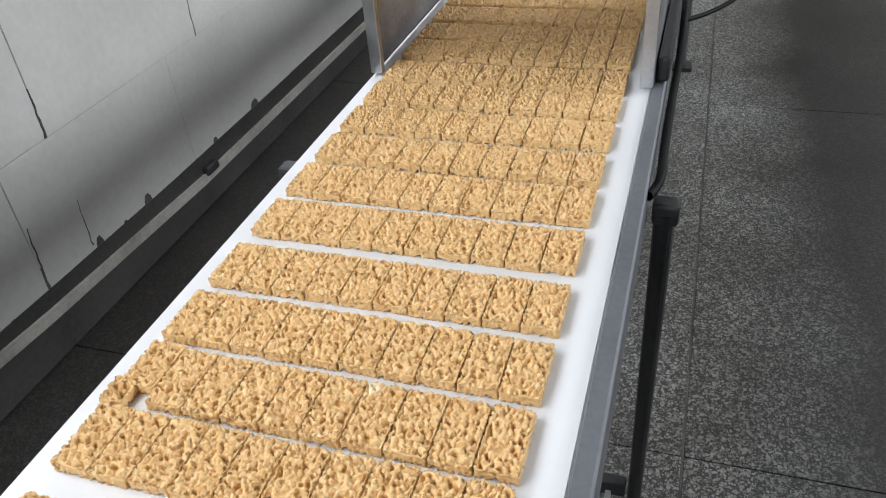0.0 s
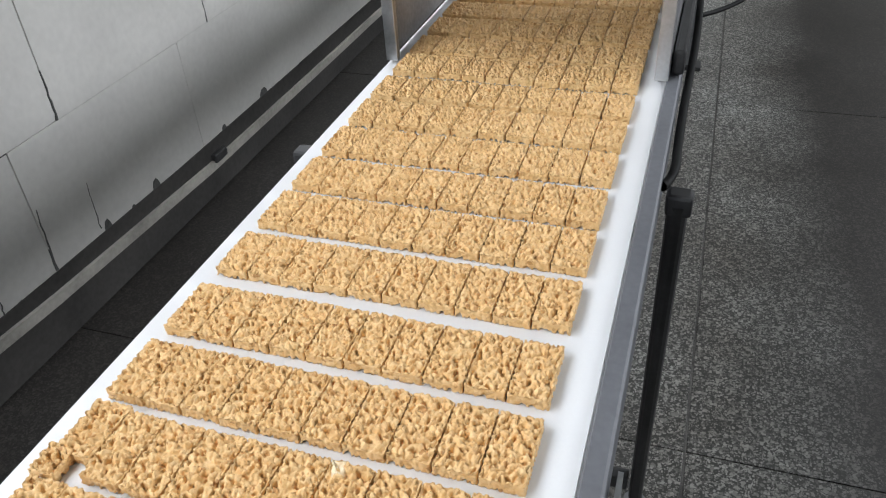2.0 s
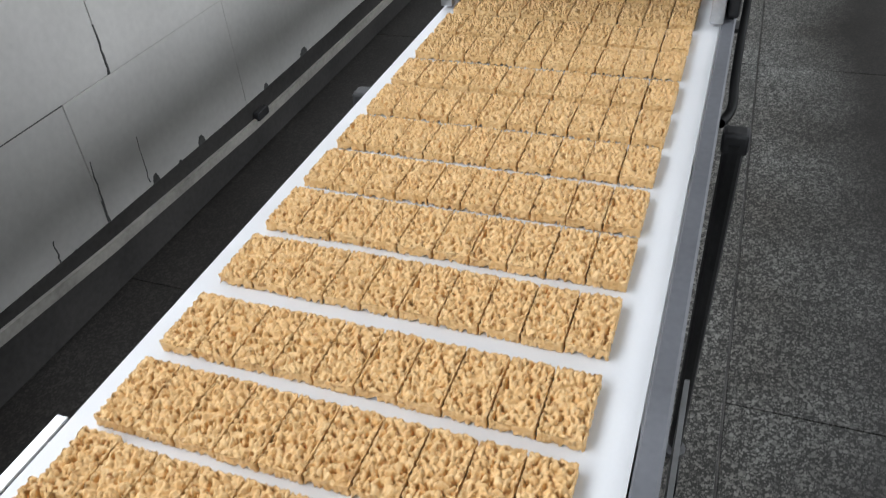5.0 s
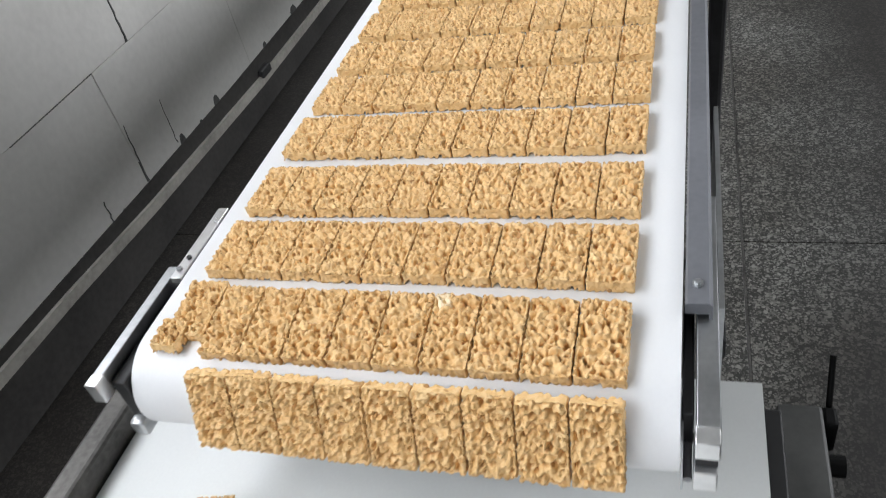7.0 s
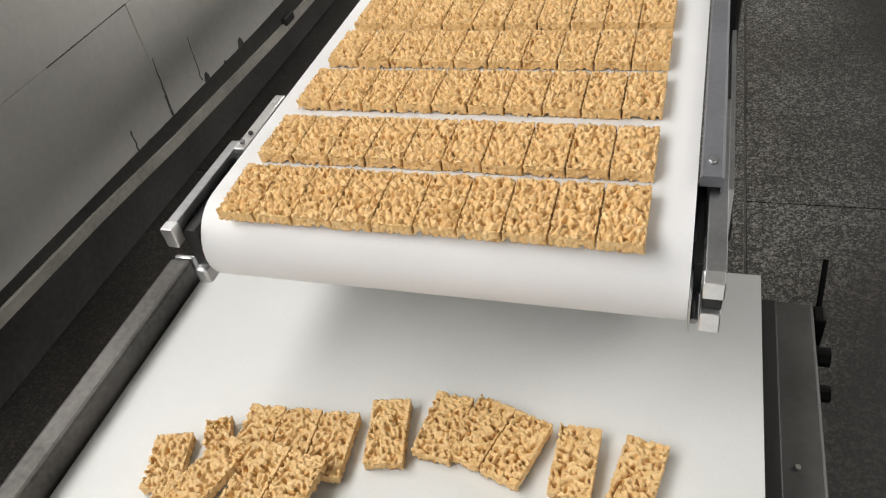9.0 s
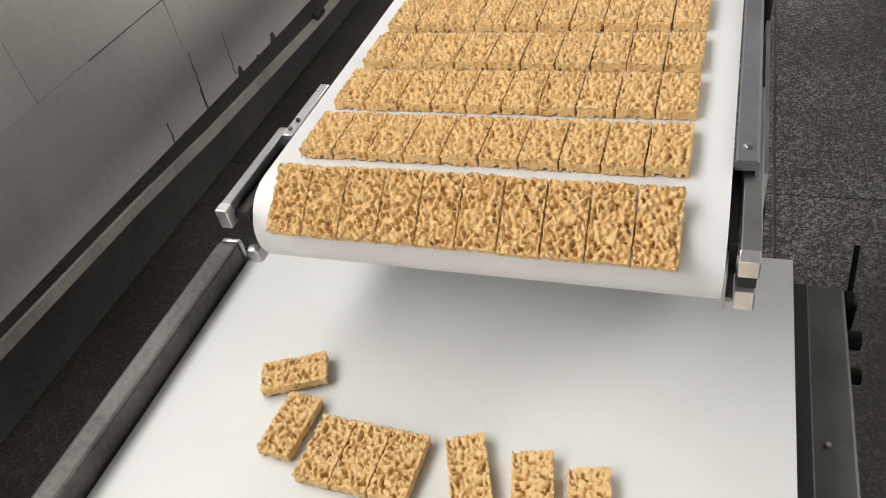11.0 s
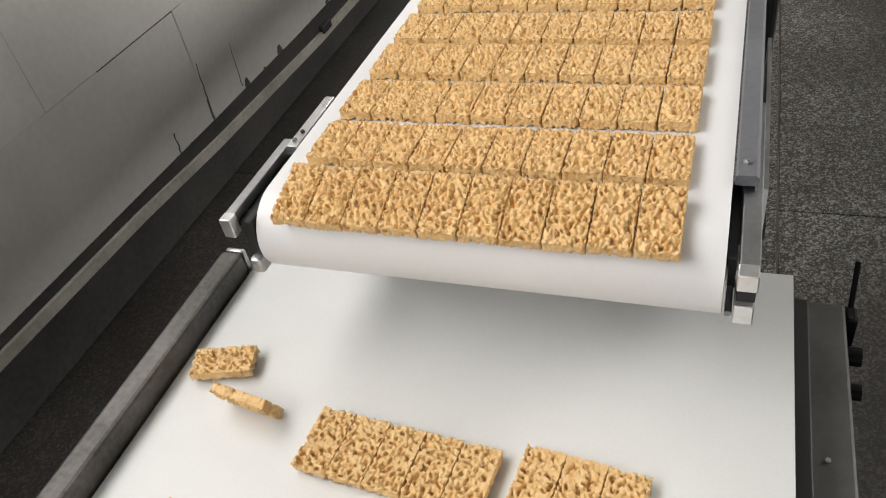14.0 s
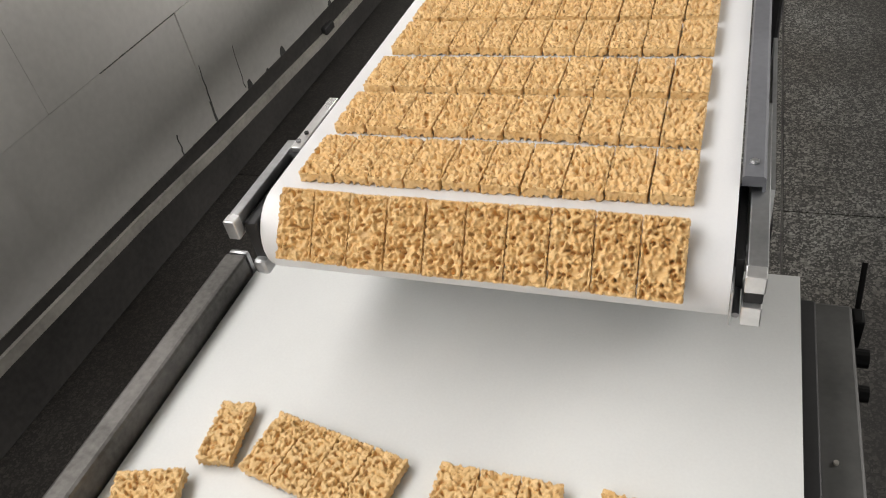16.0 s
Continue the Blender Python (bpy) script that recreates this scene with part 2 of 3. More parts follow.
def mesh_of(name, bm, mat, smooth=20):
    me = bpy.data.meshes.new(name)
    bm.to_mesh(me)
    bm.free()
    me.materials.append(mat)
    for p in me.polygons:
        p.use_smooth = True
    me.set_sharp_from_angle(angle=radians(smooth))
    return me


def part(name, bm, mat, parent=None, label="", smooth=20):
    ob = new(name, mesh_of(name, bm, mat, smooth))
    ob.parent = parent
    return tagged(ob, label) if label else ob


def thing(name, label, category, group="", kind="", at=(0, 0, 0)):
    ob = new(name)
    ob.location = at
    return tagged(ob, label, category, group, kind)


# ---- the room ----
floor = part("floor", box(WALL - 0.2, X1, Y0, Y1, -0.12, -0.012), mortar)
tagged(floor, "grey terrazzo factory floor in large cast panels", "floor", kind="structure")
JX, JY, PW = 0.395, 1.345, 2.0
for i in range(-2, 5):
    for j in range(-6, 7):
        xa, xb = max(WALL - 0.2, JX + PW * i), min(X1, JX + PW * (i + 1))
        ya, yb = max(Y0, JY + PW * j), min(Y1, JY + PW * (j + 1))
        if xb - xa > 0.05 and yb - ya > 0.05:
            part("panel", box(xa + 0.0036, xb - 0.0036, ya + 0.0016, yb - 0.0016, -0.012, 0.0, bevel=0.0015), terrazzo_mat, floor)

for i in range(-1, 4):
    part("divider_strip", box(JX + PW * i - 0.0028, JX + PW * i + 0.0028, Y0, Y1, -0.012, -0.001), steel_worn, floor)

wall_left = thing("wall_left", "white painted block wall with cracked joints", "wall", kind="structure")
part("backing", box(WALL - 0.2, WALL - 0.012, Y0, Y1, 0.0, WIN_Z0), mortar, wall_left)
for nm, a in (("pier", (Y0, WIN_Y0, WIN_Z0, TOP)), ("pier", (WIN_Y1, FAR_Y0, WIN_Z0, TOP)), ("pier", (FAR_Y1, Y1, WIN_Z0, TOP)), ("lintel", (WIN_Y0, WIN_Y1, WIN_Z1, TOP)), ("lintel", (FAR_Y0, FAR_Y1, WIN_Z1, TOP))):
    part(nm, box(WALL - 0.2, WALL, *a), block_paint, wall_left)
# courses: 0.4 m high, 0.8 m long, joints tight but for some that have opened
rng = random.Random(4)
OPEN = {(0, 1.352): 0.004, (1, 1.555): 0.004, (1, 2.355): 0.004, (0, 2.152): 0.003}
for c, (za, zb, first) in enumerate(((0.21, 0.62, 1.352), (0.62, 1.02, 1.555), (1.02, 1.42, 1.352), (1.42, 1.82, 1.555), (1.82, WIN_Z0, 1.352))):
    k = -8
    while first + 0.8 * k < Y1:
        ya, yb = max(Y0, first + 0.8 * k), min(Y1, first + 0.8 * (k + 1))
        k += 1
        if yb - ya < 0.1:
            continue
        ga = next((g for (cc, y), g in OPEN.items() if cc == c and abs(y - ya) < 0.01), rng.choice((0.0004, 0.0006, 0.0012)))
        gz = rng.choice((0.0003, 0.0005, 0.0008))
        dx = rng.uniform(-0.002, 0.002)
        part("block", box(WALL - 0.012, WALL + dx, ya + ga / 2, yb - 0.0006, za + gz, zb - gz, bevel=0.0005), block_paint, wall_left, smooth=8)
# bare patches where the paint has broken away at the foot of the blocks
for y, w, h in ((1.589, 0.034, 0.040), (1.851, 0.040, 0.036), (1.20, 0.03, 0.018), (2.62, 0.06, 0.03), (2.30, 0.03, 0.02), (1.72, 0.02, 0.014)):
    patch = bmesh.new()
    ring = [(y - w * 0.55, 0.2), (y + w * 0.55, 0.2), (y + w * 0.42, 0.21 + h * 0.55), (y + w * 0.18, 0.21 + h), (y - w * 0.22, 0.21 + h * 0.9), (y - w * 0.48, 0.21 + h * 0.4)]
    ra = [patch.verts.new((WALL - 0.006, *p)) for p in ring]
    rb = [patch.verts.new((WALL + 0.0035, *p)) for p in ring]
    for i in range(6):
        patch.faces.new((ra[i], ra[(i + 1) % 6], rb[(i + 1) % 6], rb[i]))
    patch.faces.new(rb)
    bmesh.ops.recalc_face_normals(patch, faces=patch.faces)
    part("bare_patch", patch, mortar, wall_left)


def crack(y, z0, z1, wide, lean=0.0, seed=0):
    """A ragged open crack up the blockwork, widest at its foot."""
    g = random.Random(seed)
    k = 9
    line = [(y + lean * i / (k - 1) + g.uniform(-0.003, 0.003), z0 + (z1 - z0) * i / (k - 1), wide * (1 - 0.75 * i / (k - 1)) * g.uniform(0.6, 1.2)) for i in range(k)]
    bm = bmesh.new()
    rings = [[bm.verts.new(p) for p in ((WALL - 0.006, yy - w / 2, zz), (WALL + 0.0028, yy - w / 2, zz), (WALL + 0.0028, yy + w / 2, zz), (WALL - 0.006, yy + w / 2, zz))] for yy, zz, w in line]
    for ra, rb in zip(rings, rings[1:]):
        for i in range(4):
            bm.faces.new((ra[i], ra[(i + 1) % 4], rb[(i + 1) % 4], rb[i]))
    bmesh.ops.recalc_face_normals(bm, faces=bm.faces)
    part("crack", bm, mortar, wall_left)


for i, a in enumerate(((1.350, 0.225, 0.43, 0.009, 0.014), (1.553, 0.62, 0.77, 0.008, 0.004), (1.558, 0.235, 0.40, 0.004, 0.008), (2.353, 0.62, 0.80, 0.006, 0.0), (1.14, 0.225, 0.30, 0.003, 0.004))):
    crack(*a, seed=i)
# the bed joint has opened along one stretch
part("crack", box(WALL - 0.006, WALL + 0.0028, 0.97, 1.352, 0.6192, 0.6206), mortar, wall_left)


def ribbon(line, height, x0, x1):
    """A strip along the wall whose lower edge follows (y, z) points."""
    bm = bmesh.new()
    rings = [[bm.verts.new(p) for p in ((x0, y, z), (x1, y, z), (x1, y, z + height), (x0, y, z + height))] for y, z in line]
    for ra, rb in zip(rings, rings[1:]):
        for i in range(4):
            bm.faces.new((ra[i], ra[(i + 1) % 4], rb[(i + 1) % 4], rb[i]))
    bm.faces.new(rings[0][::-1])
    bm.faces.new(rings[-1])
    bmesh.ops.recalc_face_normals(bm, faces=bm.faces)
    return bm


baseboard = thing("baseboard", "dark grey face along the wall foot, standing in for floor", "baseboard", kind="structure")
# added upright face below the trim, standing in for the dark floor
part("foot_face", ribbon([(Y0, 0.0), (Y1, 0.0)], 0.205, WALL - 0.012, WALL + 0.001), foot_dark, baseboard)
# dark strip between the trim and the foot of the blocks
part("dark_band", ribbon([(Y0, 0.17), (0.3, 0.162), (1.3, 0.134), (2.0, 0.121), (Y1, 0.118)], 0.09, WALL + 0.001, WALL + 0.005), foot_dark, baseboard)
trim = part("trim", ribbon([(Y0, 0.20), (0.26, 0.186), (0.86, 0.165), (1.3, 0.136), (2.15, 0.104), (Y1, 0.094)], 0.036, WALL + 0.005, WALL + 0.018), strip_pale, smooth=20)
tagged(trim, "pale worn trunking strip along the wall foot", "trim", kind="structure")
clamp = thing("pipe_clamp", "small dark clamp on the trunking strip", "clamp")
part("body", box(WALL + 0.004, WALL + 0.03, 2.17, 2.25, 0.13, 0.165, bevel=0.006), paint_dark, clamp)

for nm, ya, yb in (("window_1", WIN_Y0, WIN_Y1), ("window_2", FAR_Y0, FAR_Y1)):
    win = thing(nm, "steel framed window in the block wall", "window", kind="structure")
    for a in ((ya, ya + 0.05, WIN_Z0, WIN_Z1), (yb - 0.05, yb, WIN_Z0, WIN_Z1), (ya + 0.05, yb - 0.05, WIN_Z0, WIN_Z0 + 0.05), (ya + 0.05, yb - 0.05, WIN_Z1 - 0.05, WIN_Z1)):
        part("window_frame", box(WALL - 0.08, WALL - 0.04, *a), glass_frame, win)

wall_right = thing("wall_right", "plain painted wall with a wide window opening", "wall", kind="structure")
for nm, a in (("sill_wall", (Y0, Y1, 0, RIGHT_Z0)), ("lintel", (Y0, Y1, RIGHT_Z1, TOP)), ("pier", (Y0, 2.4, RIGHT_Z0, RIGHT_Z1)), ("pier", (6.4, Y1, RIGHT_Z0, RIGHT_Z1))):
    part(nm, box(X1, X1 + 0.2, *a), wall_paint, wall_right)
wall_near = thing("wall_near", "plain painted wall with a wide window opening", "wall", kind="structure")
for nm, a in (("sill_wall", (WALL - 0.2, X1 + 0.2, 0, NEAR_Z0)), ("lintel", (WALL - 0.2, X1 + 0.2, NEAR_Z1, TOP)), ("pier", (WALL - 0.2, NEAR_X0, NEAR_Z0, NEAR_Z1)), ("pier", (NEAR_X1, X1 + 0.2, NEAR_Z0, NEAR_Z1))):
    part(nm, box(a[0], a[1], Y0 - 0.2, Y0, a[2], a[3]), wall_paint, wall_near)
for nm, a in (("wall_far", (WALL - 0.2, X1 + 0.2, Y1, Y1 + 0.2, 0, TOP)),):
    tagged(part(nm, box(*a), wall_paint), "plain painted wall that closes the workshop", "wall", kind="structure")
tagged(part("ceiling", box(WALL - 0.2, X1 + 0.2, Y0 - 0.2, Y1 + 0.2, TOP, TOP + 0.1), wall_paint), "plain painted workshop ceiling", "ceiling", kind="structure")

# ---- upper conveyor ----
H, HALF = 1.02, 0.2425          # belt height and half width
R, AXIS = 0.050, 0.031          # end roller
FAR = 4.6


def belt_outline(y_end, radius, top, far, n=14, thick=0.003):
    zc = top - radius
    arc = [(y_end - radius * math.sin(a), zc + radius * math.cos(a)) for a in [math.pi * i / n for i in range(n + 1)]]
    inner = [(y_end - (radius - thick) * math.sin(a), zc + (radius - thick) * math.cos(a)) for a in [math.pi * i / n for i in range(n + 1)]]
    return [(far, top)] + arc + [(far, top - 2 * radius), (far, top - 2 * radius + thick)] + inner[::-1] + [(far, top - thick)]


conveyor = thing("belt_conveyor", "long steel belt conveyor with a white food belt", "conveyor")
part("belt", prism(belt_outline(AXIS, R, H, FAR), "x", -HALF - 0.0045, HALF + 0.001), belt_white, conveyor, "smooth white food-grade belt", smooth=40)
part("roller", rod((-HALF + 0.002, AXIS, H - R), (HALF - 0.002, AXIS, H - R), R - 0.004, 32), steel, conveyor)
part("bed", box(-HALF + 0.004, HALF - 0.004, AXIS + 0.06, FAR, H - 0.05, H - 0.004), steel_dull, conveyor)
# right rail: folded strip with a rounded outer edge, ending in a bolt
rail = part("rail", prism([(HALF + 0.003, H - 0.006), (HALF + 0.003, H + 0.004), (HALF + 0.005, H + 0.006), (HALF + 0.022, H + 0.006), (HALF + 0.025, H + 0.003), (HALF + 0.025, H - 0.075), (HALF + 0.022, H - 0.075), (HALF + 0.022, H - 0.006)], "y", 0.095, FAR), rail_grey, conveyor)
part("bolt", add_rod(rod((HALF + 0.013, 0.118, H + 0.005), (HALF + 0.013, 0.118, H + 0.008), 0.005, 6), (HALF + 0.013, 0.118, H + 0.007), (HALF + 0.013, 0.118, H + 0.010), 0.003, 10), steel, rail)
part("rail", box(-HALF + 0.003, -HALF + 0.012, 0.21, FAR, H - 0.16, H - 0.102), steel_dull, conveyor)
# right take-up arm: flat bar with a pale end block, a second block below it, the screw and bearing beside the belt
arm_r = part("take_up_arm", box(HALF + 0.0125, HALF + 0.0300, -0.012, 0.26, H - 0.030, H - 0.012, bevel=0.001), steel, conveyor)
part("end_block", box(HALF + 0.0115, HALF + 0.0295, -0.028, -0.012, H - 0.031, H - 0.0115, bevel=0.0012), steel_bright, arm_r)
# solid black piece standing in for the shaded notch under the end block
part("stub", box(HALF + 0.0125, HALF + 0.0285, -0.022, 0.004, H - 0.049, H - 0.031, bevel=0.001), black_rubber, arm_r)
part("lower_block", box(HALF + 0.0110, HALF + 0.0285, -0.028, 0.010, H - 0.072, H - 0.049, bevel=0.0012), steel_bright, arm_r)
part("adjusting_screw", rod((HALF + 0.0065, -0.026, H - 0.062), (HALF + 0.0065, 0.12, H - 0.045), 0.0036, 12), steel_dull, arm_r)
part("bearing", box(HALF + 0.002, HALF + 0.011, 0.004, 0.12, H - 0.06, H - 0.02, bevel=0.002), black_rubber, arm_r)
part("edge_strip", box(HALF + 0.0015, HALF + 0.0035, -0.030, 0.03, H - 0.072, H - 0.030, bevel=0.0005), steel, arm_r)
# slotted side plate outside the right rail
plate = part("side_plate", box(HALF + 0.0315, HALF + 0.0365, 0.13, 0.46, H - 0.16, H - 0.035), steel, conveyor, "pale slotted steel side plate")
for y in (0.14, 0.22, 0.30, 0.38):
    part("slot", box(HALF + 0.0360, HALF + 0.0400, y, y + 0.026, H - 0.112, H - 0.088, bevel=0.001), black_rubber, plate)
# left take-up arm
arm_l = part("take_up_arm", box(-HALF - 0.034, -HALF - 0.0225, -0.016, 0.13, H - 0.024, H - 0.002, bevel=0.001), steel, conveyor)
part("end_block", box(-HALF - 0.0345, -HALF - 0.0205, -0.030, -0.016, H - 0.026, H - 0.0015, bevel=0.0012), steel_bright, arm_l)
part("guide_plate", box(-HALF - 0.020, -HALF - 0.007, 0.11, 0.225, H - 0.006, H + 0.001, bevel=0.001), steel_bright, arm_l)
part("bolt", rod((-HALF - 0.014, 0.122, H + 0.001), (-HALF - 0.014, 0.122, H + 0.004), 0.0032, 6), steel_dull, arm_l)
part("bolt", rod((-HALF - 0.012, 0.140, H + 0.001), (-HALF - 0.012, 0.140, H + 0.004), 0.0028, 6), black_rubber, arm_l)
part("bearing_plate", box(-HALF - 0.0215, -HALF - 0.006, -0.015, 0.115, H - 0.075, H - 0.014, bevel=0.002), black_rubber, arm_l)
part("stub", box(-HALF - 0.022, -HALF - 0.004, -0.026, -0.004, H - 0.082, H - 0.062, bevel=0.005), steel, arm_l)


def leg(x, y, parent, lean=0.2):
    b = bmesh.new()
    add_rod(b, (x, y, H - 0.055), (x, y + lean, 0.03), 0.0155, 14)
    g = part("leg", b, paint_dark, parent, "dark painted tubular leg")
    part("foot", add_rod(rod((x, y + lean, 0.012), (x, y + lean, 0.06), 0.006, 10), (x, y + lean, 0.0), (x, y + lean, 0.014), 0.026, 18), steel_dull, g)
    part("cap", box(x - 0.018, x + 0.02, y - 0.012, y + 0.02, H - 0.075, H - 0.04, bevel=0.006), paint_dark, g)
    return g


for s in (1, -1):
    leg(s * (HALF + 0.050), 0.96, conveyor)
part("crossbar", box(-HALF - 0.03, HALF + 0.03, 1.115, 1.145, 0.10, 0.14, bevel=0.004), paint_dark, conveyor)

for x in (HALF + 0.008, -HALF - 0.008):        # square legs at the far end
    far_leg = part("leg", box(x - 0.024, x + 0.024, 3.70, 3.75, 0.02, H - 0.06, bevel=0.003), steel_dull, conveyor, "square steel leg")
    part("foot", box(x - 0.035, x + 0.055, 3.68, 3.77, 0.0, 0.02, bevel=0.003), paint_dark, far_leg)

# hood over the belt
hood = thing("machine_hood", "stainless steel hood standing astride the belt", "machine hood")
for s in (1, -1):
    xa, xb = sorted((s * (HALF + 0.002), s * (HALF + 0.006)))
    part("side_panel", box(xa, xb, 1.24, 1.66, H + 0.006, H + 0.19, bevel=0.001), steel_dull, hood)
    xa, xb = sorted((s * (HALF - 0.016), s * (HALF + 0.006)))
    part("flange", box(xa, xb, 1.226, 1.24, H + 0.006, H + 0.19, bevel=0.001), steel, hood)
part("top_panel", box(-HALF - 0.006, HALF + 0.006, 1.19, 1.43, H + 0.19, H + 0.34, bevel=0.002), steel_dull, hood)
switch_box = thing("switch_box", "dark grey control housing fixed beside the belt", "control box")
part("body", box(HALF + 0.008, HALF + 0.029, 1.25, 1.58, H + 0.007, H + 0.05, bevel=0.006), paint_dark, switch_box)


def tube(name, pts, r, mat, parent):
    cu = bpy.data.curves.new(name, "CURVE")
    cu.dimensions, cu.bevel_depth, cu.bevel_resolution = "3D", r, 3
    sp = cu.splines.new("NURBS")
    sp.points.add(len(pts) - 1)
    for p, q in zip(sp.points, pts):
        p.co = (*q, 1)
    sp.use_endpoint_u, sp.order_u = True, 3
    cu.materials.append(mat)
    tmp = bpy.data.objects.new(name, cu)
    me = bpy.data.meshes.new_from_object(tmp)
    bpy.data.objects.remove(tmp)
    ob = new(name, me)
    ob.parent = parent
    return ob


cable = thing("power_cable", "black power cable hanging along the conveyor rail", "cable")
tube("sheath", [(HALF + 0.026, 0.925, H - 0.012), (HALF + 0.031, 0.945, H - 0.018), (HALF + 0.040, 0.975, H - 0.012), (HALF + 0.037, 1.06, H - 0.018), (HALF + 0.037, 1.215, H - 0.012), (HALF + 0.040, 1.40, H - 0.004), (HALF + 0.038, 1.56, H + 0.006), (HALF + 0.030, 1.74, H + 0.06), (HALF + 0.026, 1.9, H + 0.17)], 0.0068, cable_black, cable)
cable2 = thing("power_cable", "black cable running out across the floor side", "cable")
tube("sheath", [(HALF + 0.04, 1.62, H - 0.02), (HALF + 0.10, 1.70, H - 0.03), (HALF + 0.18, 1.82, H + 0.0), (HALF + 0.3, 2.0, H + 0.08)], 0.005, cable_black, cable2)

# ---- lower conveyor ----
LZ, LX0, LX1 = 0.817, -0.376, 0.324
low = thing("discharge_conveyor", "wide lower discharge conveyor with a cream belt", "conveyor")
part("belt", prism(belt_outline(-2.2, 0.04, LZ, 0.187), "x", LX0, LX1), belt_cream, low, "smooth cream-white belt", smooth=40)
part("bed", box(LX0 + 0.005, LX1 - 0.005, -2.15, 0.19, LZ - 0.06, LZ - 0.005), steel_dull, low)
rail_l = part("side_rail", box(-0.411, -0.379, -2.3, 0.092, LZ - 0.03, LZ + 0.034, bevel=0.005), steel_worn, low)
part("end_cap", box(-0.409, -0.379, 0.093, 0.102, LZ - 0.028, LZ + 0.033, bevel=0.004), steel, rail_l)
part("bracket", box(-0.447, -0.413, -2.2, 0.06, LZ - 0.07, LZ - 0.02, bevel=0.003), steel_dark, low)
part("side_frame", box(0.345, 0.392, -2.3, 0.216, LZ - 0.16, LZ - 0.067, bevel=0.004), frame_grey, low)
part("side_plate", box(0.326, 0.343, -2.3, 0.17, LZ - 0.12, LZ - 0.02, bevel=0.002), black_rubber, low)
part("rivet", rod((0.3645, -0.0205, LZ - 0.068), (0.3645, -0.0205, LZ - 0.0645), 0.0028, 10), strip_pale, low)
for x in (0.37, -0.43):
    for y in (0.12, -1.9):
        part("leg", box(x - 0.02, x + 0.02, y - 0.02, y + 0.02, 0.0, LZ - 0.16 if x > 0 else LZ - 0.02, bevel=0.003), paint_dark, low)
clamp_rod = part("clamp_rod", rod((0.400, 0.212, LZ - 0.10), (0.404, 0.262, LZ - 0.035), 0.0035, 10), cable_black, low)
part("clamp_jaw", box(0.392, 0.408, 0.196, 0.222, LZ - 0.125, LZ - 0.075, bevel=0.004), cable_black, clamp_rod)
part("clamp_knob", rod((0.393, 0.165, LZ - 0.105), (0.413, 0.165, LZ - 0.105), 0.012, 14), cable_black, low)
part("clamp_knob", rod((0.393, 0.115, LZ - 0.112), (0.411, 0.115, LZ - 0.112), 0.010, 14), cable_black, low)

# ---- cereal bars ----
BW, BL, BT = 0.0423, 0.0790, 0.0138     # width, length and thickness of a bar


